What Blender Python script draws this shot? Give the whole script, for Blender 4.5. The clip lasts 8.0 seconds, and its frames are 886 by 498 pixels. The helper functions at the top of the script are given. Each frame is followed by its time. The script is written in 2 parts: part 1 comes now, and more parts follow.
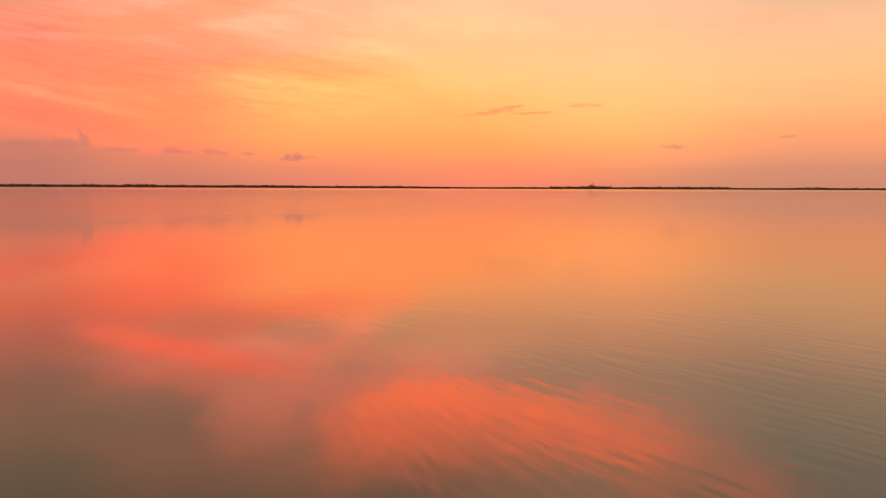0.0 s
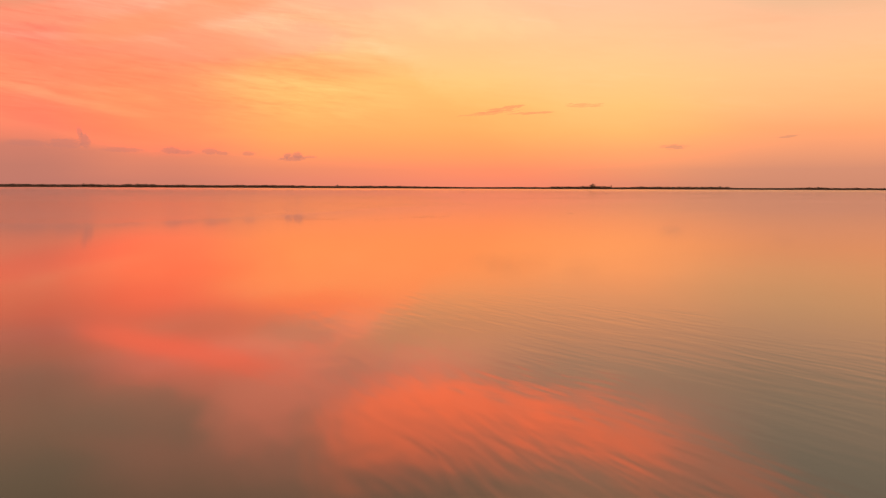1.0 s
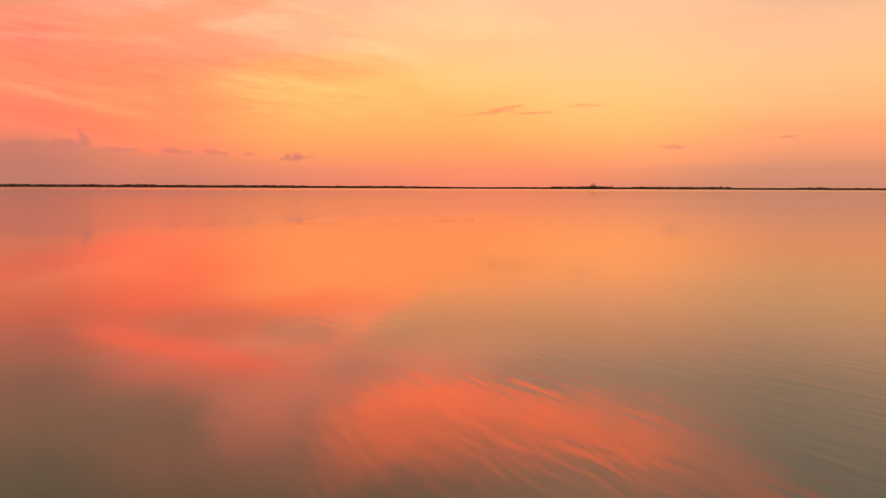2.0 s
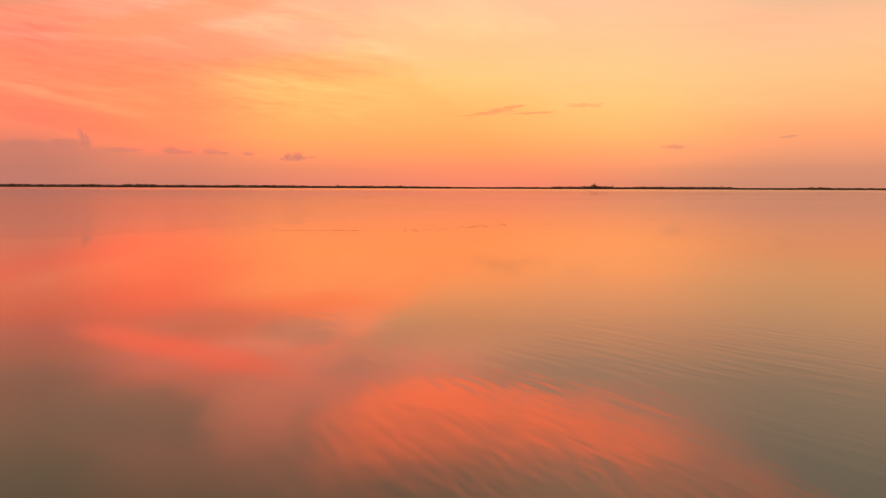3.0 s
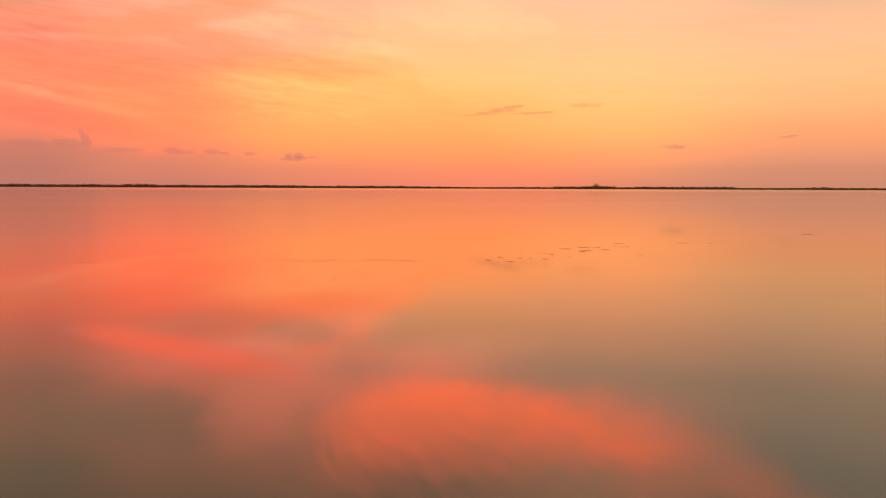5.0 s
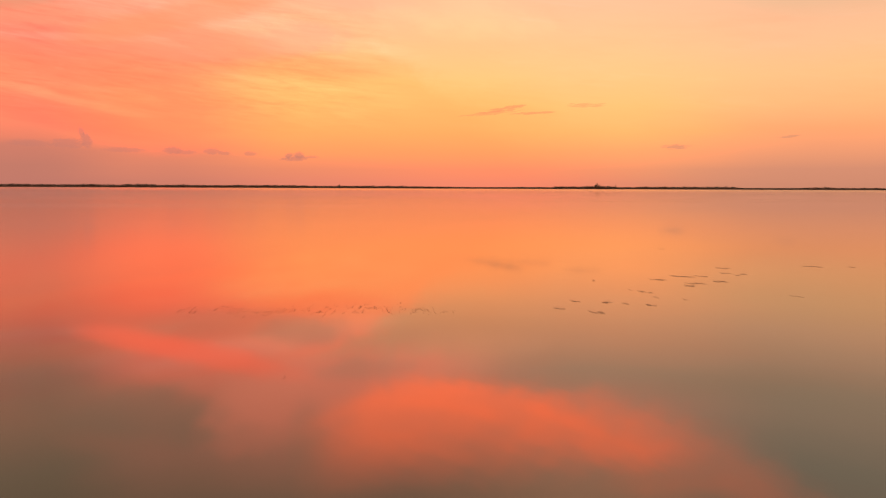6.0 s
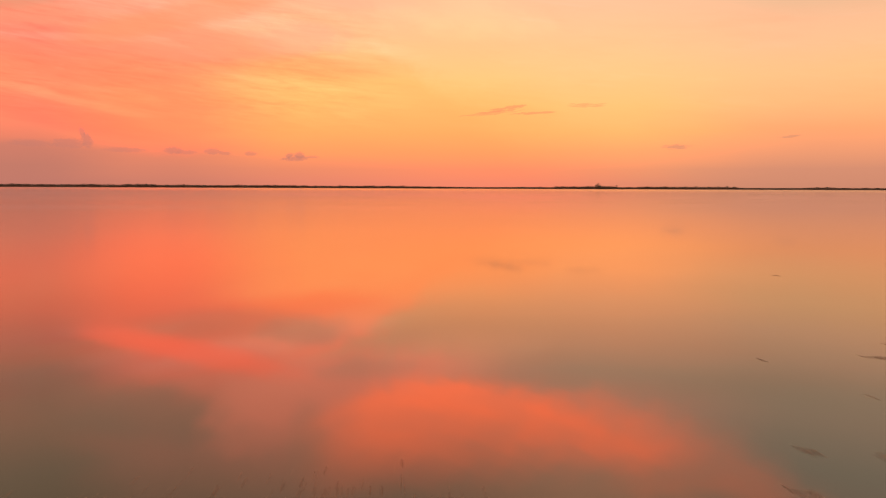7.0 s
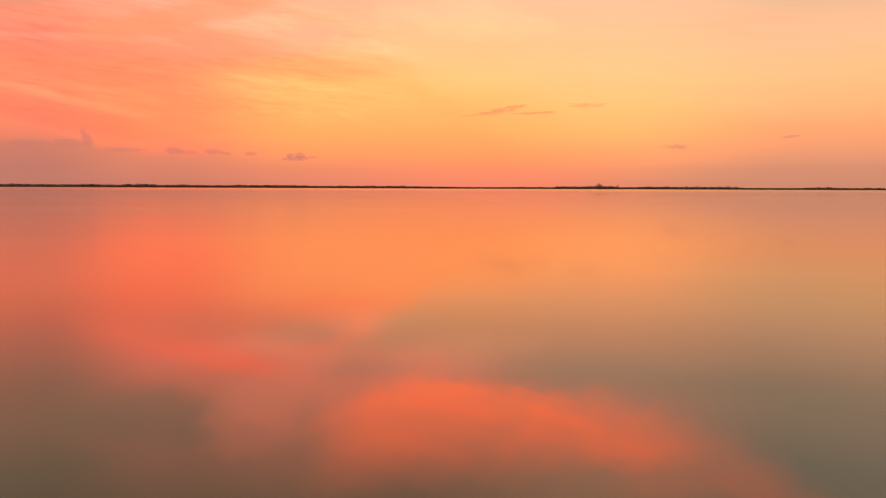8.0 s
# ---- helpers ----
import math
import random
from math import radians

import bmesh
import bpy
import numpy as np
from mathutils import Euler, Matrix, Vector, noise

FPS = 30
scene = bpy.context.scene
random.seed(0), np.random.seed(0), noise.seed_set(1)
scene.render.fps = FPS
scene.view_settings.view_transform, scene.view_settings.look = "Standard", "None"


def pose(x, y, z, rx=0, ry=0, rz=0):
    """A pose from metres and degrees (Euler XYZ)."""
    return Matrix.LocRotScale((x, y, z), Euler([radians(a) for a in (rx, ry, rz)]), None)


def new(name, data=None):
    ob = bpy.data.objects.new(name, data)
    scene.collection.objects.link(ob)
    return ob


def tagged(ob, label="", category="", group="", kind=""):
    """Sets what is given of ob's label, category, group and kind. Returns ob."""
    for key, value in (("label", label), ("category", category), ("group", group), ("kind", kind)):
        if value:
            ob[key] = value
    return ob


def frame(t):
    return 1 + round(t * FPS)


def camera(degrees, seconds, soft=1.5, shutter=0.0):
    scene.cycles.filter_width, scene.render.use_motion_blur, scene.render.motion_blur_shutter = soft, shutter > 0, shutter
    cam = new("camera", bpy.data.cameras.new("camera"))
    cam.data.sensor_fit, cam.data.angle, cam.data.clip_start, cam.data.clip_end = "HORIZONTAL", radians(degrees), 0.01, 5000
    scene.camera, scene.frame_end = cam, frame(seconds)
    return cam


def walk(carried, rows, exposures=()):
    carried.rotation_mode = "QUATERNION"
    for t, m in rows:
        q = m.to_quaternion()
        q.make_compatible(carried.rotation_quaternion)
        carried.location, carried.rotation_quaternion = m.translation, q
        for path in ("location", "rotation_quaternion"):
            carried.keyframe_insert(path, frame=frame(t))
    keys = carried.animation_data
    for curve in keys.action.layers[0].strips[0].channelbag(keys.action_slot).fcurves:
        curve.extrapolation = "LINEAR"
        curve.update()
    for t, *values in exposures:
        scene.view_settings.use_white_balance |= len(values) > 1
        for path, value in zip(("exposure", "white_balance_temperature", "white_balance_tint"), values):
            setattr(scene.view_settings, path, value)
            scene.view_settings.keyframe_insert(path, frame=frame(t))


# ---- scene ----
# A shallow lagoon at dusk, seen from a low drone that flies forward over still water towards a far wooded shore.
H = 2.4                      # height of the drone over the water
SHORE = 4000.0               # distance of the far waterline

cam = camera(65.0, 8.0, soft=1.3, shutter=0.7)


def fly(t, x, y, yaw):
    return (t, pose(x, y, H, 90 - 5.00, -0.22, yaw))


walk(cam, [
    fly(0.0, 0.00, 0.00, 0.0), fly(0.5, -0.82, 3.31, 0.0), fly(1.0, -1.66, 6.66, 0.0), fly(1.5, -2.52, 10.05, 0.0),
    fly(2.0, -3.39, 13.50, 0.01), fly(2.5, -4.29, 17.02, 0.02), fly(3.0, -5.20, 20.64, 0.03), fly(3.5, -6.14, 24.36, 0.04), fly(4.0, -7.10, 28.26, 0.05),
    fly(4.5, -8.08, 32.37, 0.06), fly(5.0, -8.89, 36.81, 0.08), fly(5.5, -9.38, 41.52, 0.10), fly(6.0, -9.71, 46.18, 0.12),
    fly(6.5, -10.00, 50.55, 0.14), fly(7.0, -10.26, 54.69, 0.16), fly(7.5, -10.51, 58.41, 0.18), fly(8.0, -10.75, 61.76, 0.20),
])


# ---- node helpers ----
def lin(r, g, b):
    """A colour from 0..255 values, as linear light."""
    f = [c / 255 for c in (r, g, b)]
    f = [c / 12.92 if c <= 0.04045 else ((c + 0.055) / 1.055) ** 2.4 for c in f]
    return (*f, 1.0)


class Graph:
    """Short ways to write node trees."""

    def __init__(self, tree):
        self.tree = tree
        tree.nodes.clear()

    def node(self, kind, **inputs):
        n = self.tree.nodes.new(kind)
        for key, value in inputs.items():
            self.feed(n.inputs[key.replace("_", " ")], value)
        return n

    def feed(self, socket, value):
        if isinstance(value, bpy.types.NodeSocket):
            self.tree.links.new(value, socket)
        else:
            socket.default_value = value

    def math(self, op, a, b=0.0, c=0.0):
        n = self.tree.nodes.new("ShaderNodeMath")
        n.operation = op
        for s, v in zip(n.inputs, (a, b, c)):
            self.feed(s, v)
        return n.outputs[0]

    def add(self, a, b):
        return self.math("ADD", a, b)

    def sub(self, a, b):
        return self.math("SUBTRACT", a, b)

    def mul(self, a, b):
        return self.math("MULTIPLY", a, b)

    def lift(self, a, low, high, to_low=0.0, to_high=1.0):
        n = self.tree.nodes.new("ShaderNodeMapRange")
        n.interpolation_type = "SMOOTHSTEP"
        for i, v in enumerate((a, low, high, to_low, to_high)):
            self.feed(n.inputs[i], v)
        return n.outputs[0]

    def vec(self, x, y, z=0.0):
        n = self.tree.nodes.new("ShaderNodeCombineXYZ")
        for s, v in zip(n.inputs, (x, y, z)):
            self.feed(s, v)
        return n.outputs[0]

    def noise(self, vector, scale=1.0, detail=3.0, rough=0.5, warp=0.0):
        n = self.node("ShaderNodeTexNoise", Vector=vector, Scale=scale, Detail=detail, Roughness=rough, Distortion=warp)
        return n.outputs["Fac"]

    def mix(self, fac, a, b, blend="MIX"):
        n = self.tree.nodes.new("ShaderNodeMix")
        n.data_type, n.blend_type, n.clamp_factor = "RGBA", blend, True
        self.feed(n.inputs[0], fac)
        self.feed(n.inputs[6], a)
        self.feed(n.inputs[7], b)
        return n.outputs[2]

    def ramp(self, fac, stops):
        n = self.tree.nodes.new("ShaderNodeValToRGB")
        r = n.color_ramp
        while len(r.elements) < len(stops):
            r.elements.new(0.5)
        for e, (p, c) in zip(r.elements, stops):
            e.position, e.color = p, c
        self.feed(n.inputs[0], fac)
        return n.outputs[0]


# ---- sky: dusk gradients in six directions, cloud veils, haze and small clouds over the horizon ----
world = bpy.data.worlds.new("dusk_sky")
scene.world = world
world.use_nodes = True
g = Graph(world.node_tree)
xyz = g.node("ShaderNodeSeparateXYZ", Vector=g.node("ShaderNodeTexCoord").outputs["Generated"]).outputs
AZ = g.mul(g.math("ARCTAN2", xyz[0], xyz[1]), 57.2958)     # degrees to the right of the flight's view
EL = g.mul(g.math("ARCSINE", xyz[2]), 57.2958)             # degrees over the horizon
soft1 = g.noise(g.vec(g.mul(AZ, 0.035), g.mul(EL, 0.11), 3.0), 1.0, 4.0, 0.55)
soft2 = g.noise(g.vec(g.mul(AZ, 0.11), g.mul(EL, 0.42), 9.0), 1.0, 5.0, 0.6)
fine = g.noise(g.vec(g.mul(AZ, 0.55), g.mul(EL, 1.1), 5.0), 1.0, 5.0, 0.6)
wEL = g.add(EL, g.mul(g.mul(g.sub(soft1, 0.5), 1.6), g.lift(EL, 1.0, 6.0)))
wAZ = g.add(AZ, g.mul(g.sub(soft2, 0.5), 5.0))
UP = g.math("POWER", g.math("MAXIMUM", g.mul(wEL, 1 / 90), 0.0), 0.5)   # stretches the low sky


def height(rows):
    """A gradient of radiance up the sky: rows of degrees over the horizon and red, green, blue."""
    rows = rows + [(34.0, (0.56, 0.46, 0.36)), (90.0, (0.32, 0.32, 0.36))]
    return g.ramp(UP, [((e / 90) ** 0.5, (*c, 1.0)) for e, c in rows])


far_left = height([(0.4, (0.65, 0.210, 0.140)), (1.5, (0.67, 0.214, 0.138)), (3, (0.78, 0.228, 0.138)), (4.5, (1.04, 0.258, 0.142)), (6.5, (1.38, 0.285, 0.142)), (8.5, (1.36, 0.317, 0.156)),
                   (10.5, (1.12, 0.298, 0.179)), (12.5, (0.96, 0.315, 0.180)), (14.4, (0.82, 0.315, 0.188)), (16.5, (0.78, 0.350, 0.208)), (20, (0.57, 0.338, 0.204)), (24.7, (0.50, 0.305, 0.174))])
left = height([(0.4, (0.76, 0.228, 0.140)), (1.5, (0.86, 0.246, 0.138)), (3, (1.03, 0.272, 0.134)), (4.5, (1.52, 0.318, 0.130)), (6.5, (1.80, 0.364, 0.142)), (8.5, (1.90, 0.358, 0.156)),
               (10.5, (1.72, 0.345, 0.175)), (12.5, (1.82, 0.390, 0.217)), (14.4, (1.72, 0.390, 0.222)), (16.5, (1.38, 0.410, 0.240)), (20, (0.98, 0.385, 0.236)), (24.7, (0.63, 0.345, 0.203))])
warm = height([(0.4, (0.94, 0.253, 0.146)), (1.5, (1.03, 0.286, 0.137)), (3, (1.34, 0.362, 0.127)), (4.5, (1.56, 0.435, 0.130)), (6.5, (1.82, 0.512, 0.153)), (8.5, (2.08, 0.555, 0.174)),
               (10.5, (2.16, 0.530, 0.206)), (12.5, (2.14, 0.505, 0.248)), (14.4, (2.05, 0.500, 0.280)), (16.5, (1.95, 0.500, 0.290)), (20, (1.45, 0.450, 0.268)), (24.7, (0.76, 0.385, 0.233))])
centre = height([(0.4, (0.91, 0.279, 0.150)), (1.5, (1.02, 0.322, 0.143)), (3, (1.30, 0.408, 0.138)), (4.5, (1.56, 0.500, 0.148)), (6.5, (1.80, 0.574, 0.175)), (8.5, (1.76, 0.620, 0.222)),
                 (10.5, (1.52, 0.592, 0.252)), (12.5, (1.42, 0.572, 0.283)), (14.4, (1.42, 0.545, 0.306)), (16.5, (1.36, 0.524, 0.317)), (20, (1.15, 0.475, 0.287)), (24.7, (0.95, 0.445, 0.258))])
right = height([(0.4, (0.71, 0.272, 0.158)), (1.5, (0.88, 0.322, 0.157)), (3, (1.26, 0.408, 0.155)), (4.5, (1.54, 0.503, 0.159)), (6.5, (1.71, 0.578, 0.197)), (8.5, (1.62, 0.605, 0.242)),
                (10.5, (1.46, 0.610, 0.282)), (12.5, (1.33, 0.590, 0.310)), (14.4, (1.06, 0.555, 0.328)), (16.5, (1.27, 0.546, 0.335)), (20, (1.20, 0.545, 0.335)), (24.7, (1.22, 0.546, 0.308))])
far_right = height([(0.4, (0.64, 0.262, 0.162)), (1.5, (0.69, 0.280, 0.168)), (3, (0.92, 0.348, 0.172)), (4.5, (1.09, 0.404, 0.172)), (6.5, (1.16, 0.505, 0.212)), (8.5, (1.15, 0.560, 0.252)),
                    (10.5, (1.11, 0.555, 0.295)), (12.5, (0.95, 0.525, 0.304)), (14.4, (0.79, 0.490, 0.305)), (16.5, (0.80, 0.495, 0.318)), (20, (0.65, 0.465, 0.315)), (24.7, (0.68, 0.440, 0.292))])
west = g.mix(g.lift(wAZ, -22.0, -31.0), g.mix(g.lift(wAZ, -11.0, -22.0), warm, left), far_left)
north = g.mix(g.lift(wAZ, 13.0, 28.0), g.mix(g.lift(wAZ, 1.0, 13.0), centre, right), far_right)
# the western sky's red ends along a slanting, cloudy edge
wisp = g.noise(g.vec(g.mul(g.add(AZ, g.mul(EL, 1.1)), 0.10), g.mul(g.sub(EL, g.mul(AZ, 0.06)), 0.22), 7.0), 1.0, 5.0, 0.5, 0.5)
fibre = g.noise(g.vec(g.mul(g.add(AZ, g.mul(EL, 1.3)), 0.35), g.mul(g.sub(EL, g.mul(AZ, 0.12)), 0.5), 2.0), 1.0, 4.0, 0.5, 0.3)
lumps = g.add(g.mul(g.sub(wisp, 0.5), 2.6), g.mul(g.sub(fine, 0.5), 2.4))
edge = g.add(g.sub(8.1, g.mul(AZ, 0.57)), lumps)
spread = g.lift(AZ, -3.0, 9.0, 1.1, 5.0)
red_side = g.lift(g.math("DIVIDE", g.sub(edge, EL), spread), -1.0, 1.0)
red_side = g.math("MAXIMUM", red_side, g.mul(g.lift(g.add(EL, lumps), 12.0, 14.8), g.lift(AZ, 6.0, -5.0)))
sky = g.mix(g.math("MAXIMUM", red_side, g.lift(AZ, -9.0, -14.0)), north, west)


def bank(colour, mask, amount):
    global sky
    sky = g.mix(g.mul(mask, amount), sky, colour)


def tint(colour, mask, amount):
    """Thin cloud that filters the sky behind it."""
    global sky
    sky = g.mix(g.mul(mask, amount), sky, (*colour, 1.0), "MULTIPLY")


def blob(az, el, wide, tall, rough, tilt=0.0, hard=0.5, ragged=2.6):
    """The mask of one cloud: an ellipse with a ragged edge."""
    a = g.sub(AZ, az)
    e = g.sub(g.sub(EL, el), g.mul(a, tilt))
    d = g.add(g.math("POWER", g.math("ABSOLUTE", g.mul(a, 1 / wide)), 2.0), g.math("POWER", g.math("ABSOLUTE", g.mul(e, 1 / tall)), 2.0))
    d = g.add(d, g.mul(g.sub(rough, 0.5), ragged))
    return g.lift(d, 1.0 + hard, 1.0 - hard)


# high veil to the left: salmon bodies, paler streaks and fine fibres that run down to the right
slant = g.add(EL, g.mul(AZ, 0.08))
low = g.lift(EL, 17.5, 14.5)
streak = g.noise(g.vec(g.mul(AZ, 0.06), g.mul(slant, 0.5), 1.5), 1.0, 5.0, 0.55, 0.4)
threads = g.noise(g.vec(g.mul(AZ, 0.15), g.mul(slant, 1.3), 4.5), 1.0, 5.0, 0.6, 0.5)
grain = g.noise(g.vec(g.mul(AZ, 0.4), g.mul(slant, 3.2), 8.5), 1.0, 6.0, 0.65, 0.4)
veil = g.mul(g.mul(g.lift(g.add(AZ, g.mul(g.sub(soft1, 0.5), 14.0)), 1.0, -12.0), low), g.lift(EL, 3.5, 7.0))
tint((1.0, 0.83, 0.84), blob(-12.0, 9.6, 6.0, 1.2, threads, -0.05, 0.95), 0.90)
tint((1.0, 0.84, 0.89), blob(-25.0, 8.9, 8.5, 1.35, threads, 0.0, 0.9, 2.0), 0.80)
tint((1.0, 0.84, 0.90), blob(-29.0, 5.2, 6.0, 0.9, threads, -0.18, 0.9, 2.0), 0.75)
tint((1.0, 1.18, 1.30), blob(-14.5, 12.3, 9.5, 0.95, threads, -0.14, 0.95), 0.75)
tint((1.0, 1.20, 1.25), blob(-12.5, 10.75, 4.2, 0.28, threads, -0.13, 0.95, 1.4), 0.65)
tint((1.0, 1.20, 1.28), blob(-27.0, 10.6, 5.5, 0.24, grain, 0.06, 0.95, 1.8), 0.75)
tint((1.0, 1.20, 1.26), blob(-20.6, 10.45, 3.0, 0.28, grain, -0.28, 0.95, 1.8), 0.60)
tint((1.0, 1.22, 1.20), blob(-28.2, 6.25, 4.6, 0.34, threads, -0.20, 0.95, 2.4), 0.70)
tint((0.97, 0.90, 0.96), blob(-30.5, 10.6, 3.5, 0.6, soft2, 0.0, 0.95), 0.5)
tint((0.98, 0.90, 0.97), blob(-30.0, 13.6, 7.0, 1.0, soft2, -0.05, 0.95), 0.5)
tint((1.0, 0.88, 0.90), g.mul(veil, g.lift(threads, 0.50, 0.66)), 0.70)
tint((1.0, 1.14, 1.20), g.mul(veil, g.lift(streak, 0.50, 0.66)), 0.75)
tint((1.0, 0.90, 0.91), g.mul(veil, g.lift(grain, 0.48, 0.66)), 0.90)
tint((1.0, 1.08, 1.10), g.mul(veil, g.lift(grain, 0.50, 0.32)), 0.90)
# faint level veils over the brighter sky to the right
open_sky = g.mul(g.mul(g.lift(AZ, -8.0, 4.0), low), g.lift(EL, 3.0, 6.5))
tint((0.99, 0.94, 0.93), g.mul(open_sky, g.lift(streak, 0.48, 0.70)), 0.60)
tint((0.99, 1.04, 1.10), g.mul(open_sky, g.lift(threads, 0.52, 0.75)), 0.60)
tint((1.0, 0.97, 0.96), g.mul(open_sky, g.lift(grain, 0.50, 0.72)), 0.60)
# hot core of the glow, a dusky cloud and a red bar under it
bank((1.85, 0.235, 0.112, 1.0), blob(-23.0, 5.6, 5.0, 2.8, soft2, -0.1, 0.98), 0.30)
bank((1.02, 0.435, 0.255, 1.0), blob(-11.6, 11.5, 3.5, 1.1, fine, 0.04, 0.98, 2.8), 0.60)
bank((1.25, 0.34, 0.19, 1.0), blob(-19.0, 10.6, 6.5, 1.1, soft2, 0.03, 0.98, 2.0), 0.55)
bank((2.80, 0.335, 0.152, 1.0), blob(-19.2, 13.0, 7.4, 0.95, wisp, 0.29, 0.98, 2.2), 0.55)
bank((0.60, 0.355, 0.220, 1.0), blob(-24.5, 16.6, 8.0, 2.2, wisp, 0.30, 0.98, 2.6), 0.60)
bank((1.95, 0.500, 0.290, 1.0), blob(-13.2, 17.2, 5.5, 2.6, fibre, -0.2, 0.98, 2.6), 0.80)
bank((1.15, 0.460, 0.280, 1.0), blob(-6.5, 14.7, 3.6, 0.7, fine, -0.05, 0.98, 2.6), 0.55)
tint((1.16, 1.13, 1.10), blob(0.5, 13.8, 6.5, 1.6, fibre, -0.1, 0.98, 2.6), 0.9)
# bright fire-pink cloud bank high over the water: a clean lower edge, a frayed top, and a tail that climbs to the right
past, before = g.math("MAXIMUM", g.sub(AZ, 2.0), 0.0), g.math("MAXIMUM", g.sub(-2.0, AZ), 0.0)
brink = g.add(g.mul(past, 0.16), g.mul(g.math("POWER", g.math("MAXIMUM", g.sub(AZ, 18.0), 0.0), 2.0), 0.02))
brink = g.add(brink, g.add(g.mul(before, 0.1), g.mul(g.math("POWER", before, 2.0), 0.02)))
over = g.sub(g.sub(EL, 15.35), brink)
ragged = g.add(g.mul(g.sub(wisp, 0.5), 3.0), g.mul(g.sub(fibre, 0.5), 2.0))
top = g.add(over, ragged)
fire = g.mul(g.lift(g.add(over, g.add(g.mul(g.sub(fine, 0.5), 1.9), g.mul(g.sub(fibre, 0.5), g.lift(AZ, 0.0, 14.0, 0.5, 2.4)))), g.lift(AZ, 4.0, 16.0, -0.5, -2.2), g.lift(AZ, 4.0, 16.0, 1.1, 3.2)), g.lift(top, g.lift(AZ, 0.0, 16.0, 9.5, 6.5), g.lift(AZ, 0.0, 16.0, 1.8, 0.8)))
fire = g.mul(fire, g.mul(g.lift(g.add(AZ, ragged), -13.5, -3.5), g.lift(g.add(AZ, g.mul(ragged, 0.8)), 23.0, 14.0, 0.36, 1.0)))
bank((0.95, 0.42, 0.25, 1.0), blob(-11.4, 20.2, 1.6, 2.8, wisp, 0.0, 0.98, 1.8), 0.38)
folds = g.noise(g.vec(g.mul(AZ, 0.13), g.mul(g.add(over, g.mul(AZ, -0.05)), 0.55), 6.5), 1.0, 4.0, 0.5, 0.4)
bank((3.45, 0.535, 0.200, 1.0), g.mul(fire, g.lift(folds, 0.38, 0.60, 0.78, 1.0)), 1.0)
tint((0.97, 1.03, 1.02), g.lift(EL, 12.0, 16.0), 1.0)
# haze lies thicker to the left, with an uneven top
haze = g.add(g.add(2.05, g.mul(AZ, -0.035)), g.mul(g.sub(fine, 0.5), 1.0))
tint((0.81, 0.935, 1.05), g.mul(g.lift(g.sub(haze, EL), -0.40, 0.45), g.lift(AZ, 5.0, -16.0)), 0.85)
# small grey-mauve clouds
puff = g.noise(g.vec(g.mul(AZ, 3.8), g.mul(EL, 5.2), 6.0), 1.0, 5.0, 0.7, 0.6)
puff = g.add(0.5, g.mul(g.sub(puff, 0.5), 1.9))
mauve, rosy, dusky = lin(200, 126, 110), lin(236, 150, 102), lin(208, 142, 112)
for az, el, wide, tall, tilt, colour, amount in (
        (-27.35, 3.95, 0.20, 0.32, -0.6, mauve, 0.50), (-27.05, 3.35, 0.34, 0.50, -0.3, mauve, 0.60), (-28.3, 3.10, 1.0, 0.34, 0.0, mauve, 0.55), (-30.6, 3.05, 1.2, 0.22, 0.0, mauve, 0.45), (-24.6, 2.75, 1.3, 0.16, 0.0, mauve, 0.40),
        (-21.2, 2.80, 0.60, 0.26, 0.0, mauve, 0.55), (-20.3, 2.66, 0.70, 0.16, 0.0, mauve, 0.45), (-18.4, 2.78, 0.55, 0.22, 0.0, mauve, 0.50), (-17.5, 2.66, 0.45, 0.14, 0.0, mauve, 0.45), (-15.5, 2.66, 0.45, 0.16, 0.0, mauve, 0.45),
        (-12.1, 2.32, 0.95, 0.20, 0.03, mauve, 0.60), (-12.5, 2.52, 0.30, 0.22, 0.0, mauve, 0.60), (-11.75, 2.58, 0.38, 0.26, 0.0, mauve, 0.60), (-10.7, 2.45, 0.45, 0.10, 0.0, mauve, 0.40)):
    bank(colour, blob(az, el, wide, tall, puff, tilt, 0.8, 2.0), amount)
# thin rosy filaments over the brightest sky
thread = g.noise(g.vec(g.mul(AZ, 0.9), g.mul(g.sub(EL, g.mul(AZ, 0.12)), 7.5), 3.0), 1.0, 4.0, 0.65, 0.5)
thread = g.add(0.5, g.mul(g.sub(thread, 0.5), 3.4))
for az, el, wide, tall, tilt, colour, amount in (
        (5.0, 6.4, 1.4, 0.15, 0.16, rosy, 0.66), (3.8, 6.05, 1.9, 0.11, 0.08, rosy, 0.48), (7.1, 6.05, 1.5, 0.09, 0.03, rosy, 0.6),
        (11.4, 6.6, 1.3, 0.14, 0.0, rosy, 0.45), (18.2, 3.25, 0.9, 0.18, 0.0, dusky, 0.62), (26.2, 3.85, 0.6, 0.12, 0.0, dusky, 0.5)):
    bank(colour, blob(az, el, wide, tall, thread, tilt, 0.8), amount)
# the sky behind the flight, away from the glow, is dim and cool
tint((0.80, 0.82, 0.88), g.lift(g.math("ABSOLUTE", AZ), 40.0, 110.0), 1.0)
# under the horizon: the dim ground that closes the place
bank((0.10, 0.06, 0.04, 1.0), g.lift(EL, -0.2, -1.0), 1.0)
out = g.node("ShaderNodeOutputWorld")
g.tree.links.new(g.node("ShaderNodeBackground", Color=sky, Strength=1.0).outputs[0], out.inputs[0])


# ---- materials ----
def material(name):
    m = bpy.data.materials.new(name)
    m.use_nodes = True
    return m, Graph(m.node_tree)


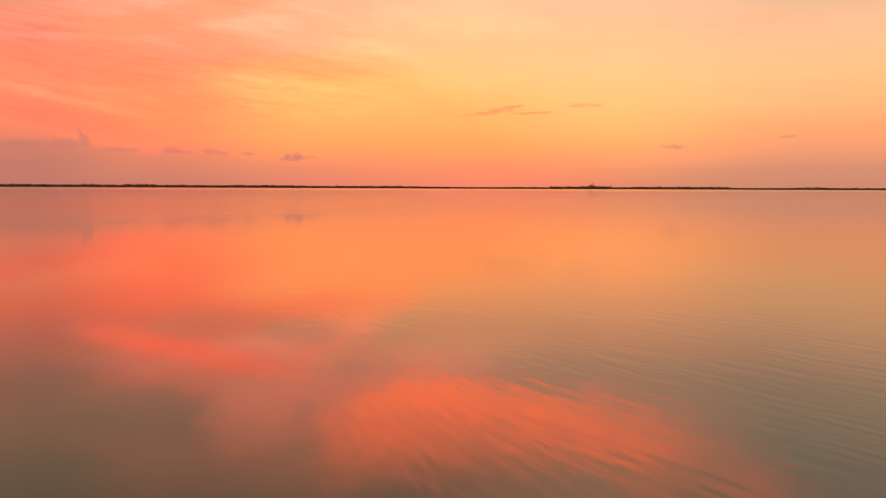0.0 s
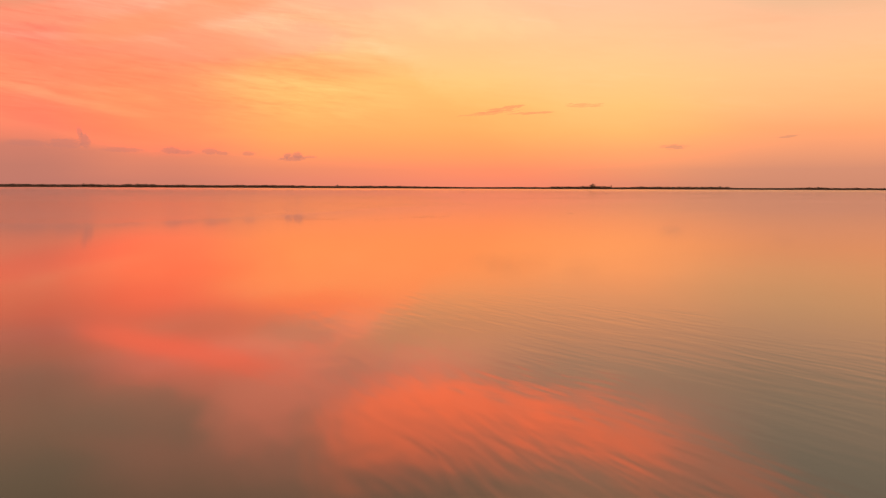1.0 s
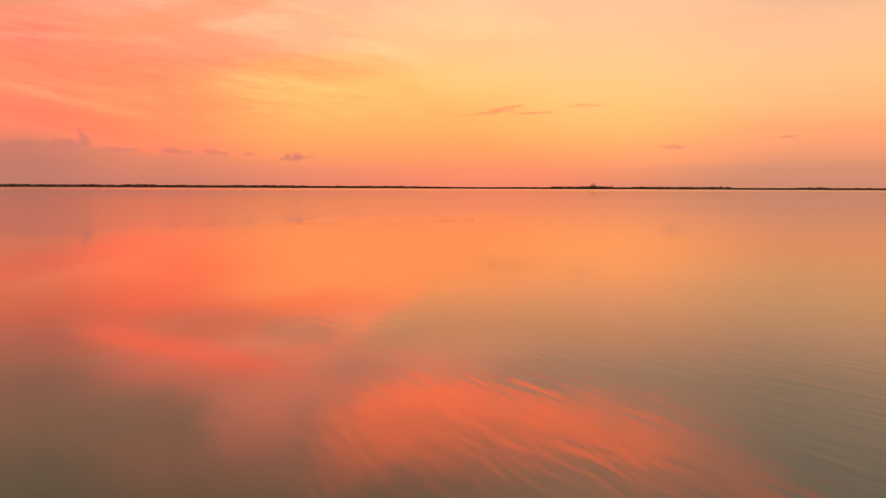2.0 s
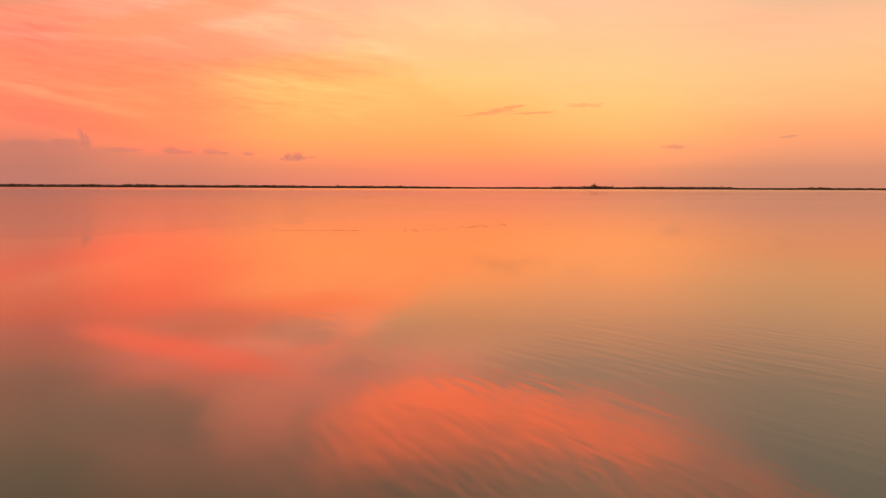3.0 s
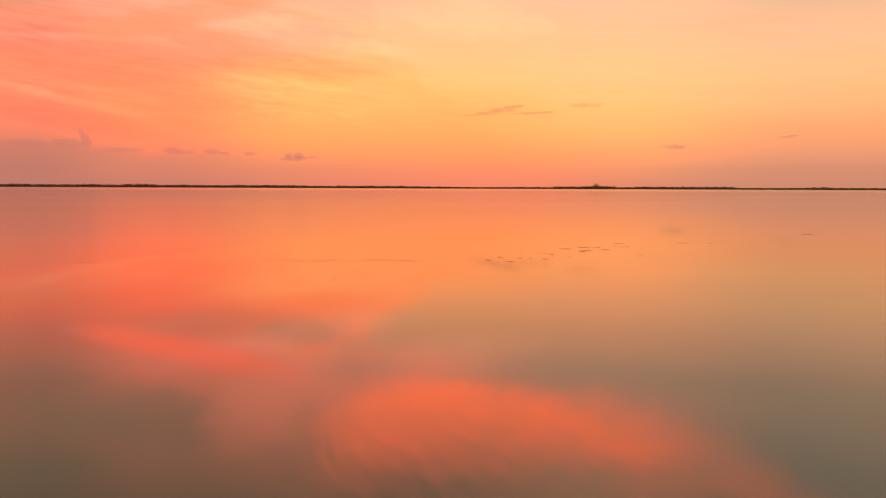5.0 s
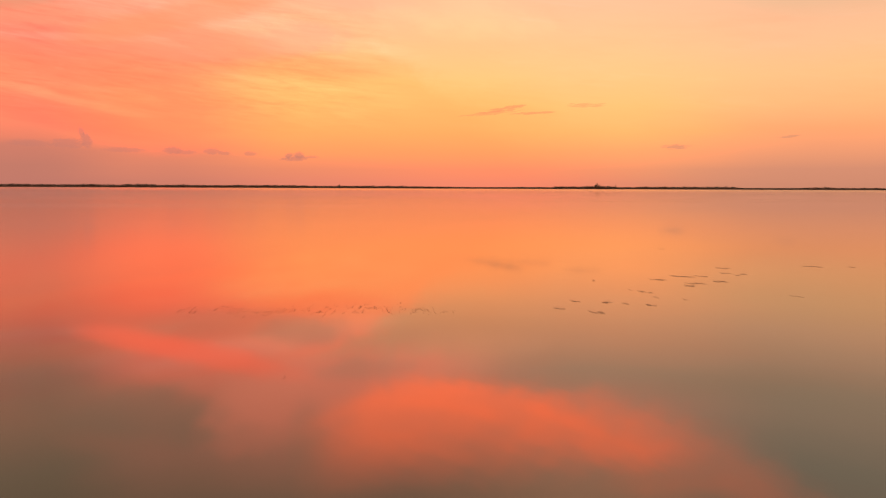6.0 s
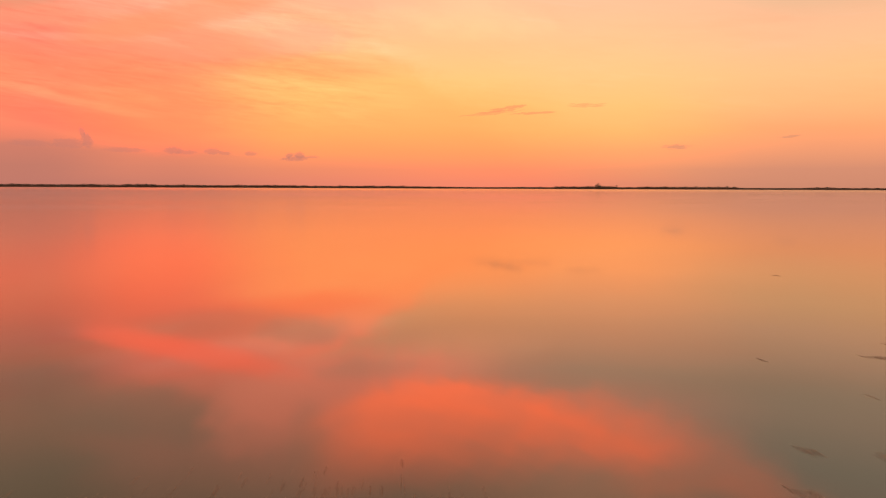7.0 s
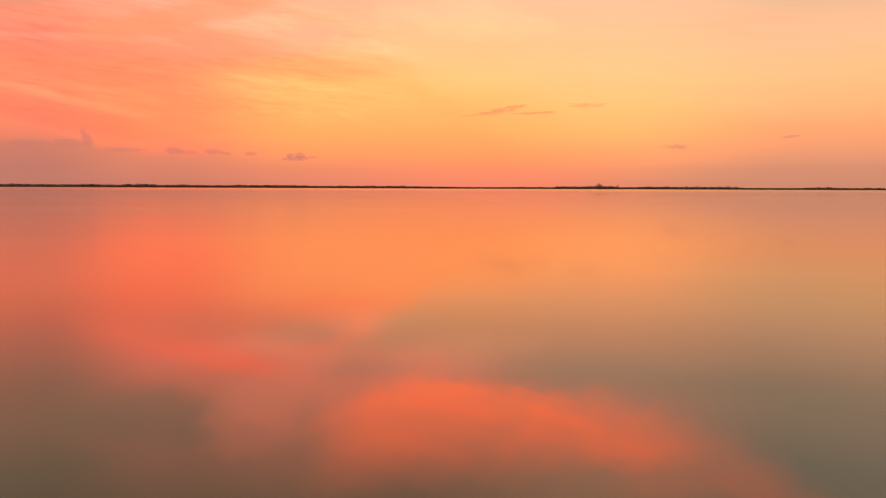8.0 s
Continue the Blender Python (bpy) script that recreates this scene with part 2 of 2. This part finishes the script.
def finish(g, bsdf):
    g.tree.links.new(bsdf.outputs[0], g.node("ShaderNodeOutputMaterial").inputs[0])


def water_material():
    m, g = material("lagoon_water")
    p = g.node("ShaderNodeNewGeometry").outputs["Position"]
    s = g.node("ShaderNodeSeparateXYZ", Vector=p).outputs
    X, Y = s[0], s[1]
    # turbid water body over pale mud
    silt = g.noise(g.vec(g.mul(X, 0.08), g.mul(Y, 0.08)), 1.0, 4.0)
    body = g.ramp(silt, [(0.3, (0.028, 0.033, 0.026, 1)), (0.7, (0.038, 0.043, 0.033, 1))])

    # long low wavelets and finer ripples, in patches
    def wavelets(nx, ny, pitch, reach, seed):
        along = g.add(g.mul(X, nx), g.mul(Y, ny))
        across = g.sub(g.mul(X, ny), g.mul(Y, nx))
        bent = g.add(along, g.mul(g.noise(g.vec(g.mul(along, 0.55), g.mul(across, 0.25), seed), 1.0, 3.0), 1.0))
        return g.noise(g.vec(g.mul(bent, pitch), g.mul(across, reach), seed), 1.0, 1.0, 0.4)
    crest = wavelets(0.94, 0.34, 5.6, 1.5, 2.0)
    small = wavelets(0.75, 0.66, 5.6, 0.8, 6.0)
    patch = g.noise(g.vec(g.mul(X, 0.11), g.mul(Y, 0.07), 4.0), 1.0, 3.0)
    track = g.add(X, g.mul(Y, 0.239))
    still = g.lift(Y, 54.0, 40.0)                                   # the breeze dies away farther out
    gust = g.lift(patch, 0.34, 0.58, 0.15, 1.0)
    long = g.mul(g.mul(gust, still), g.mul(g.lift(track, -1.0, 0.8, 0.05, 1.0), g.lift(track, 5.5, 2.4, 0.10, 1.0)))
    short = g.mul(g.mul(g.lift(patch, 0.62, 0.42, 0.25, 1.0), g.lift(Y, 46.0, 24.0, 0.10, 1.0)), g.lift(track, 0.8, 4.0, 0.05, 1.0))
    high = g.add(g.mul(crest, g.add(0.0004, g.mul(long, 0.0036))), g.mul(small, g.add(0.0003, g.mul(short, 0.0042))))
    bump = g.node("ShaderNodeBump", Height=high, Strength=1.0, Distance=1.0)
    # a light breeze ruffles the water beyond a bent front
    slick = g.noise(g.vec(g.mul(X, 0.0063), g.mul(Y, 0.032), 8.0), 1.0, 3.0)
    front = g.add(g.add(50.5, g.mul(g.math("MAXIMUM", g.add(X, 23.5), 0.0), 2.0)), g.mul(slick, 3.0))
    soft_front = g.lift(X, -18.0, -8.0, 1.2, 16.0)
    ruffled = g.mul(g.lift(g.math("DIVIDE", g.sub(Y, front), soft_front), -0.7, 1.3), g.mul(g.lift(Y, 420.0, 90.0), g.lift(X, 4.0, -14.0, 0.3, 1.0)))
    # thin wind lanes far out
    lane = g.noise(g.vec(g.mul(X, 0.02), g.mul(Y, 0.012), 5.0), 1.0, 2.0)
    lane = g.mul(g.lift(g.math("ABSOLUTE", g.sub(g.add(Y, g.mul(lane, 24.0)), 405.0)), 11.0, 5.0), g.lift(lane, 0.45, 0.55))
    rough = g.add(g.add(g.lift(slick, 0.35, 0.65, 0.035, 0.065), g.lift(Y, 260.0, 950.0, 0.0, 0.08)), g.add(g.mul(ruffled, 0.065), g.mul(lane, 0.12)))
    # IOR is raised above that of real water to strengthen the mirrored sky
    b = g.node("ShaderNodeBsdfPrincipled", Base_Color=body, Roughness=rough, IOR=1.9, Normal=bump.outputs[0])
    finish(g, b)
    return m


def ground_material(name, dark, pale, scale):
    m, g = material(name)
    p = g.node("ShaderNodeNewGeometry").outputs["Position"]
    a = g.noise(p, scale, 5.0, 0.6)
    c = g.noise(p, scale * 9, 3.0, 0.6)
    colour = g.ramp(g.add(g.mul(a, 0.7), g.mul(c, 0.3)), [(0.35, (*dark, 1)), (0.65, (*pale, 1))])
    bump = g.node("ShaderNodeBump", Height=c, Strength=0.5, Distance=0.3)
    finish(g, g.node("ShaderNodeBsdfPrincipled", Base_Color=colour, Roughness=0.95, Normal=bump.outputs[0]))
    return m


def leaf_material(name, dark, pale, rough=0.8, thin=0.0):
    """Leaves, each clump of its own tone; thin: the share of light that passes through them."""
    m, g = material(name)
    r = g.node("ShaderNodeNewGeometry").outputs["Random Per Island"]
    p = g.node("ShaderNodeNewGeometry").outputs["Position"]
    tone = g.add(g.mul(r, 0.6), g.mul(g.noise(p, 0.02, 3.0), 0.4))
    colour = g.ramp(tone, [(0.1, (*dark, 1)), (0.9, (*pale, 1))])
    solid = g.node("ShaderNodeBsdfPrincipled", Base_Color=colour, Roughness=rough)
    through_leaf = g.node("ShaderNodeBsdfTranslucent", Color=colour)
    both = g.node("ShaderNodeMixShader", Fac=thin)
    g.tree.links.new(solid.outputs[0], both.inputs[1])
    g.tree.links.new(through_leaf.outputs[0], both.inputs[2])
    finish(g, both)
    return m


WATER = water_material()
MUD = ground_material("salt_marsh_soil", (0.12, 0.085, 0.055), (0.22, 0.16, 0.105), 0.02)
RIDGE = ground_material("scrub_covered_rise", (0.10, 0.075, 0.05), (0.17, 0.12, 0.085), 0.01)
REED = leaf_material("dry_reed", (0.16, 0.10, 0.065), (0.34, 0.22, 0.14), 0.8, 0.4)
# russet leaves, their colours lightened to paint in the haze of 4 km
HAZED_LEAF = leaf_material("hazed_russet_leaf", (0.22, 0.14, 0.095), (0.38, 0.25, 0.17), 0.8, 0.5)
BARK = ground_material("bark", (0.06, 0.045, 0.035), (0.13, 0.095, 0.07), 1.5)
WEED = leaf_material("wet_weed", (0.36, 0.20, 0.12), (0.54, 0.31, 0.18), 0.35)
SCRAPS = leaf_material("bleached_weed", (0.42, 0.18, 0.095), (0.68, 0.31, 0.18), 0.6)


# ---- geometry helpers ----
def mesh_object(name, verts, faces, mat, parent=None, label="", smooth=False):
    me = bpy.data.meshes.new(name)
    me.from_pydata(verts, [], faces)
    me.materials.append(mat)
    me.update()
    if smooth:
        me.shade_smooth()
    ob = new(name, me)
    ob.parent = parent
    return tagged(ob, label)


def at_sight(az, dist):
    """A place dist metres ahead along y, az degrees to the right of the flight's first view."""
    return dist * math.tan(radians(az)), dist


def clump(rng, verts, faces, x, y, z, size, flat=0.75):
    """One small uneven tuft of leaves: a skewed octahedron."""
    k = len(verts)
    for dx, dy, dz in ((1, 0, 0), (0, 1, 0), (-1, 0, 0), (0, -1, 0), (0, 0, 1), (0, 0, -1)):
        r = size * rng.uniform(0.6, 1.25)
        verts.append((x + dx * r + rng.uniform(-.2, .2) * size, y + dy * r, z + dz * r * flat))
    faces += [(k + a, k + (a + 1) % 4, k + 4) for a in range(4)] + [(k + (a + 1) % 4, k + a, k + 5) for a in range(4)]


# ---- the large structure: water, far land ----
def water():
    verts, faces = [(0, 0, 0)], []
    n = 96
    for r in (60, 300, 1200, 4900):
        verts += [(r * math.sin(2 * math.pi * i / n), r * math.cos(2 * math.pi * i / n), 0) for i in range(n)]
    faces += [(0, 1 + (i + 1) % n, 1 + i) for i in range(n)]
    for k in range(3):
        a, b = 1 + k * n, 1 + (k + 1) * n
        faces += [(a + i, a + (i + 1) % n, b + (i + 1) % n, b + i) for i in range(n)]
    ob = mesh_object("water", verts, faces, WATER)
    return tagged(ob, "still turbid lagoon water mirroring a pink dusk sky", "water", kind="structure")


def land(name, label, rows, mat, seed):
    """Low land round the far side of the lagoon: rings of (distance, height, roughness)."""
    rng = random.Random(seed)
    n = 260
    verts, faces = [], []
    for dist, high, jag in rows:
        for i in range(n + 1):
            a = radians(-62 + 124 * i / n)
            d = dist * (1 + 0.006 * math.sin(9 * a + seed) + 0.003 * math.sin(31 * a)) / max(math.cos(a), 0.62)
            bump = noise.noise(Vector((a * 14, dist * 0.003, seed))) + 0.5 * noise.noise(Vector((a * 60, dist * 0.01, seed)))
            verts.append((d * math.sin(a), d * math.cos(a), max(high + jag * bump, high * 0.2)))
    w = n + 1
    for k in range(len(rows) - 1):
        faces += [(k * w + i, k * w + i + 1, (k + 1) * w + i + 1, (k + 1) * w + i) for i in range(n)]
    ob = mesh_object(name, verts, faces, mat, smooth=True)
    return tagged(ob, label, "land", kind="structure")


water()
land("ground", "flat salt marsh beyond the lagoon's far edge", [(SHORE, -0.3, 0.0), (SHORE + 6, 0.7, 0.2), (SHORE + 60, 1.5, 0.6), (SHORE + 160, 2.2, 0.8), (SHORE + 220, 2.5, 1.0)], MUD, 1)
land("ground_rise", "low scrubby rise far behind the marsh", [(SHORE + 210, 1.5, 0.0), (SHORE + 300, 6.0, 2.0), (SHORE + 420, 10.5, 3.0), (SHORE + 520, 10.0, 3.0)], RIDGE, 2)


# ---- far shore: reeds, woods, single trees ----
SKYLINE = ((-60, 17.9), (-32.5, 19.8), (-30.8, 18.5), (-29.1, 17.3), (-27.3, 17.9), (-26.9, 19.8), (-26.2, 17.9), (-24.8, 16.0), (-24.4, 19.8), (-22.6, 20.4), (-22.3, 16.0), (-20.5, 17.3),
           (-17.3, 14.7), (-16.6, 17.9), (-15.2, 16.0), (-14.3, 17.3), (-12.3, 16.7), (-10.8, 13.4), (-8.6, 13.4), (-6.2, 15.3), (-5.6, 12.8), (-4.6, 14.7), (-3.5, 13.4), (-1.1, 10.9),
           (3.1, 8.9), (7.2, 8.9), (8.6, 9.5), (8.9, 14.7), (10.6, 14.7), (11.2, 16.0), (12.0, 19.2), (13.2, 16.7), (13.8, 12.2), (14.6, 12.2), (15.7, 16.0), (17.8, 15.3), (18.7, 15.3),
           (21.1, 16.0), (22.2, 15.3), (22.6, 10.3), (26.4, 9.5), (27.2, 14.0), (28.4, 16.0), (28.9, 12.8), (32.5, 12.8), (60, 15.3))


def woods_height(az):
    """How tall the wood stands, in metres, along the shore."""
    for (a, h), (b, k) in zip(SKYLINE, SKYLINE[1:]):
        if az <= b:
            return (h + (k - h) * (az - a) / (b - a)) * (1 + 0.16 * noise.noise(Vector((az * 2.6, 3.1, 0))))
    return SKYLINE[-1][1]


def far_woods():
    rng = random.Random(11)
    verts, faces = [], []
    for i in range(9000):
        az = rng.uniform(-44, 44)
        h = woods_height(az) * rng.uniform(0.45, 1.0) ** 0.5
        x, y = at_sight(az, SHORE + rng.uniform(25, 200))
        for k in range(8):
            up = rng.random() ** 0.9
            spread = 0.8 + h * 0.16 * (1.15 - up)
            clump(rng, verts, faces, x + rng.gauss(0, spread), y + rng.gauss(0, spread), 1.0 + h * (0.10 + 0.84 * up), rng.uniform(0.9, 1.7) + h * 0.035)
    ob = mesh_object("far_woods", verts, faces, HAZED_LEAF)
    tagged(ob, "dark uneven belt of tamarisk scrub and trees along the far shore", "woods", kind="stuff")


def reed_belt():
    rng = random.Random(5)
    verts, faces = [], []
    for i in range(7000):
        x, y = at_sight(rng.uniform(-46, 46), SHORE + rng.uniform(5, 24))
        h, w, k = rng.uniform(2.2, 4.6), rng.uniform(1.2, 3.5), len(verts)
        tip = rng.uniform(-0.4, 0.4)
        verts += [(x - w, y, 0), (x + w, y, 0), (x, y + 0.8, 0), (x - w * 0.6 + tip, y, h), (x + w * 0.7 + tip, y + 0.2, h * rng.uniform(0.7, 1))]
        faces += [(k, k + 1, k + 4, k + 3), (k + 1, k + 2, k + 4), (k + 2, k, k + 3), (k + 2, k + 3, k + 4)]
    ob = mesh_object("reed_belt", verts, faces, REED)
    tagged(ob, "narrow belt of dry brown reeds at the far waterline", "reeds", kind="stuff")


def tree(az, dist, height, spread, seed, label):
    rng = random.Random(seed)
    x, y = at_sight(az, dist)
    base = new("tree")
    base.location = (x, y, 1.0)
    verts, faces = [], []
    rings = 5
    for k in range(rings):
        z, r = height * 0.55 * k / (rings - 1), height * 0.035 * (1 - 0.6 * k / rings)
        verts += [(r * math.cos(a * math.pi / 3) + 0.15 * math.sin(k + seed), r * math.sin(a * math.pi / 3), z) for a in range(6)]
    faces += [(k * 6 + a, k * 6 + (a + 1) % 6, k * 6 + 6 + (a + 1) % 6, k * 6 + 6 + a) for k in range(rings - 1) for a in range(6)]
    for b in range(5):          # limbs
        a, k = rng.uniform(0, 6.28), len(verts)
        z0, reach = height * rng.uniform(0.3, 0.5), spread * rng.uniform(0.4, 0.8)
        tip = (reach * math.cos(a), reach * math.sin(a), z0 + height * 0.25)
        verts += [(0.2, 0, z0), (-0.1, 0.17, z0), (-0.1, -0.17, z0), tip]
        faces += [(k, k + 1, k + 3), (k + 1, k + 2, k + 3), (k + 2, k, k + 3)]
    mesh_object("trunk", verts, faces, BARK, base)
    verts, faces = [], []
    for k in range(110):
        a, up = rng.uniform(0, 6.28), rng.random()
        r = spread * math.sqrt(rng.random()) * (0.55 + 0.9 * up * (1.25 - up))
        clump(rng, verts, faces, r * math.cos(a), r * math.sin(a), height * (0.32 + 0.66 * up), rng.uniform(0.4, 1.0) + height * 0.02)
    mesh_object("crown", verts, faces, HAZED_LEAF, base)
    tagged(base, label, "tree", "trees on the far shore")


far_woods()
reed_belt()
for i, (az, h, s) in enumerate(((-31.6, 20.1, 8.8), (-29.8, 17.8, 8.8), (-27.2, 21.3, 7.5), (-26.7, 20.6, 6.2), (-25.6, 18.9, 7.5), (-24.3, 20.6, 7.5), (-23.6, 21.3, 7.5), (-23.0, 20.6, 7.5), (-20.4, 17.8, 7.5),
                                (-16.4, 18.3, 6.2), (-14.2, 17.8, 6.2), (-12.2, 17.1, 6.2), (-8.6, 19.5, 5.6), (-5.9, 15.9, 7.5), (-4.7, 15.3, 7.5), (-3.5, 16.6, 6.2), (7.5, 11.8, 6.2), (8.8, 15.9, 6.2),
                                (9.3, 14.8, 6.2), (10.2, 15.3, 7.5), (11.3, 18.3, 6.2), (11.9, 24.5, 9.0), (12.05, 31.5, 9.5), (12.2, 24.5, 9.0), (12.9, 18.9, 7.5), (13.5, 21.3, 3.2), (15.8, 16.6, 8.8), (17.2, 16.6, 7.5), (18.6, 16.6, 7.5),
                                (19.4, 17.8, 7.5), (20.3, 16.6, 7.5), (21.0, 17.1, 7.5), (21.6, 19.5, 6.2), (22.1, 16.6, 7.5), (27.6, 16.6, 7.5), (28.2, 17.8, 7.5), (30.6, 14.1, 7.5))):
    tree(az, SHORE + 20 + 9 * (i % 5), h, s, 40 + i, "tall tree rising above the scrub on the far shore" if h > 21 else "rounded dark tree among scrub on the far shore")


# ---- on the water: a broken drift line of small weed, and single rafts of it ----
def strand(rng, verts, faces, x, y, long, wide, turn):
    """One limp weed strand that floats: a bent, tapering ribbon with a low ridge."""
    k, n, bow = len(verts), 5, rng.uniform(-0.25, 0.25) * long
    c, d = math.cos(turn), math.sin(turn)
    for i in range(n):
        f = i / (n - 1)
        u, v = (f - 0.5) * long, bow * (1 - (2 * f - 1) ** 2)
        w = wide * (0.25 + 0.75 * math.sin(math.pi * min(max(f, 0.08), 0.92)))
        for off, z in ((-w, -0.006), (0.0, 0.005 + 0.2 * wide), (w, -0.006)):
            verts.append((x + u * c - (v + off) * d, y + u * d + (v + off) * c, z))
    for i in range(n - 1):
        a = k + 3 * i
        faces += [(a, a + 1, a + 4, a + 3), (a + 1, a + 2, a + 5, a + 4)]


def weed_line(x0, y0, x1, y1, count, width, seed, big):
    rng = random.Random(seed)
    verts, faces = [], []
    for i in range(count):
        f = rng.random()
        swing = 0.12 * math.sin(f * 11 + seed) + 0.06 * math.sin(f * 29)
        x = x0 + (x1 - x0) * f + rng.gauss(0, 0.05)
        y = y0 + (y1 - y0) * f + swing + rng.gauss(0, width)
        for k in range(rng.randint(1, 2)):
            strand(rng, verts, faces, x + rng.gauss(0, big * 0.5), y + rng.gauss(0, big), big * rng.uniform(0.8, 2.2), big * rng.uniform(0.12, 0.3), rng.uniform(0, 6.28))
    ob = mesh_object("floating_weed", verts, faces, SCRAPS)
    tagged(ob, "broken drift line of small bleached tan weed scraps on calm water", "weed", "drift lines on the water", kind="stuff")


def weed_raft(x, y, long, wide, turn, seed):
    """A thin, loose mat of wet strands that lie across one another."""
    rng = random.Random(seed)
    base = new("weed_raft")
    base.location = (x, y, 0.0)
    long *= rng.uniform(0.5, 0.8)
    c, d = math.cos(turn - 0.35), math.sin(turn - 0.35)
    for i in range(2 + int(7 * long)):
        verts, faces = [], []
        u, v = rng.uniform(-0.42, 0.42) * long, rng.gauss(0, 0.35) * wide
        strand(rng, verts, faces, u * c - v * d, u * d + v * c, long * rng.uniform(0.25, 0.6), wide * rng.uniform(0.014, 0.036), turn + rng.gauss(-0.7, 0.4))
        mesh_object("strand", verts, faces, WEED, base)
    size = "long thin raft" if long > 0.35 else "small raft" if long > 0.16 else "single scrap"
    tagged(base, size + " of wet brown weed floating on calm water", "weed", "weed rafts on the water")


for i, (x0, y0, x1, y1, count, width, big) in enumerate((
        (-14.9, 59.6, -13.6, 59.7, 46, 0.18, 0.012), (-13.7, 59.5, -11.7, 59.75, 110, 0.28, 0.013), (-11.6, 59.85, -10.5, 59.85, 70, 0.26, 0.013), (-10.5, 59.7, -9.4, 59.5, 44, 0.20, 0.012),
        (-20.6, 58.8, -18.6, 58.7, 40, 0.16, 0.012), (-23.0, 53.2, -21.6, 53.8, 18, 0.15, 0.012))):
    weed_line(x0, y0, x1, y1, count, width, 70 + i, big)

for i, (x, y, long, wide, turn) in enumerate((
        (-7.4, 60.0, 0.45, 0.10, 0.0), (-6.9, 60.9, 0.60, 0.10, 0.2), (-6.25, 60.85, 0.50, 0.14, 0.0), (-5.85, 60.6, 0.35, 0.12, -0.4), (-5.45, 60.4, 0.42, 0.14, -0.6),
        (-6.7, 59.5, 0.50, 0.16, 0.1), (-5.05, 62.4, 0.34, 0.12, -0.3), (-5.3, 62.65, 0.30, 0.08, -0.5), (-4.85, 62.2, 0.30, 0.10, -0.4), (-4.46, 61.2, 0.22, 0.06, -0.3), (-5.0, 61.5, 0.28, 0.05, -0.4),
        (-4.0, 64.5, 0.75, 0.12, 0.2), (-3.65, 63.35, 0.60, 0.12, -0.2), (-3.25, 63.75, 0.75, 0.16, 0.1), (-3.2, 65.2, 0.80, 0.14, 0.1), (-2.5, 64.2, 0.62, 0.10, 0.0), (-2.6, 65.3, 0.55, 0.08, 0.0),
        (-1.65, 65.95, 0.70, 0.14, 0.0), (-1.2, 65.8, 0.45, 0.12, -0.1), (-1.5, 65.5, 0.40, 0.06, -0.2), (-1.2, 67.3, 0.60, 0.10, 0.1), (-1.75, 61.7, 0.40, 0.10, -0.3),
        (1.85, 67.8, 0.80, 0.14, -0.1), (2.9, 67.7, 0.30, 0.08, 0.0), (-5.8, 64.35, 0.24, 0.08, -0.4), (-1.02, 74.0, 0.38, 0.08, -0.2), (-11.72, 54.8, 0.08, 0.03, 0.3), (10.7, 74.1, 0.9, 0.12, 0.0))):
    weed_raft(x, y, long, wide, turn, 120 + i)
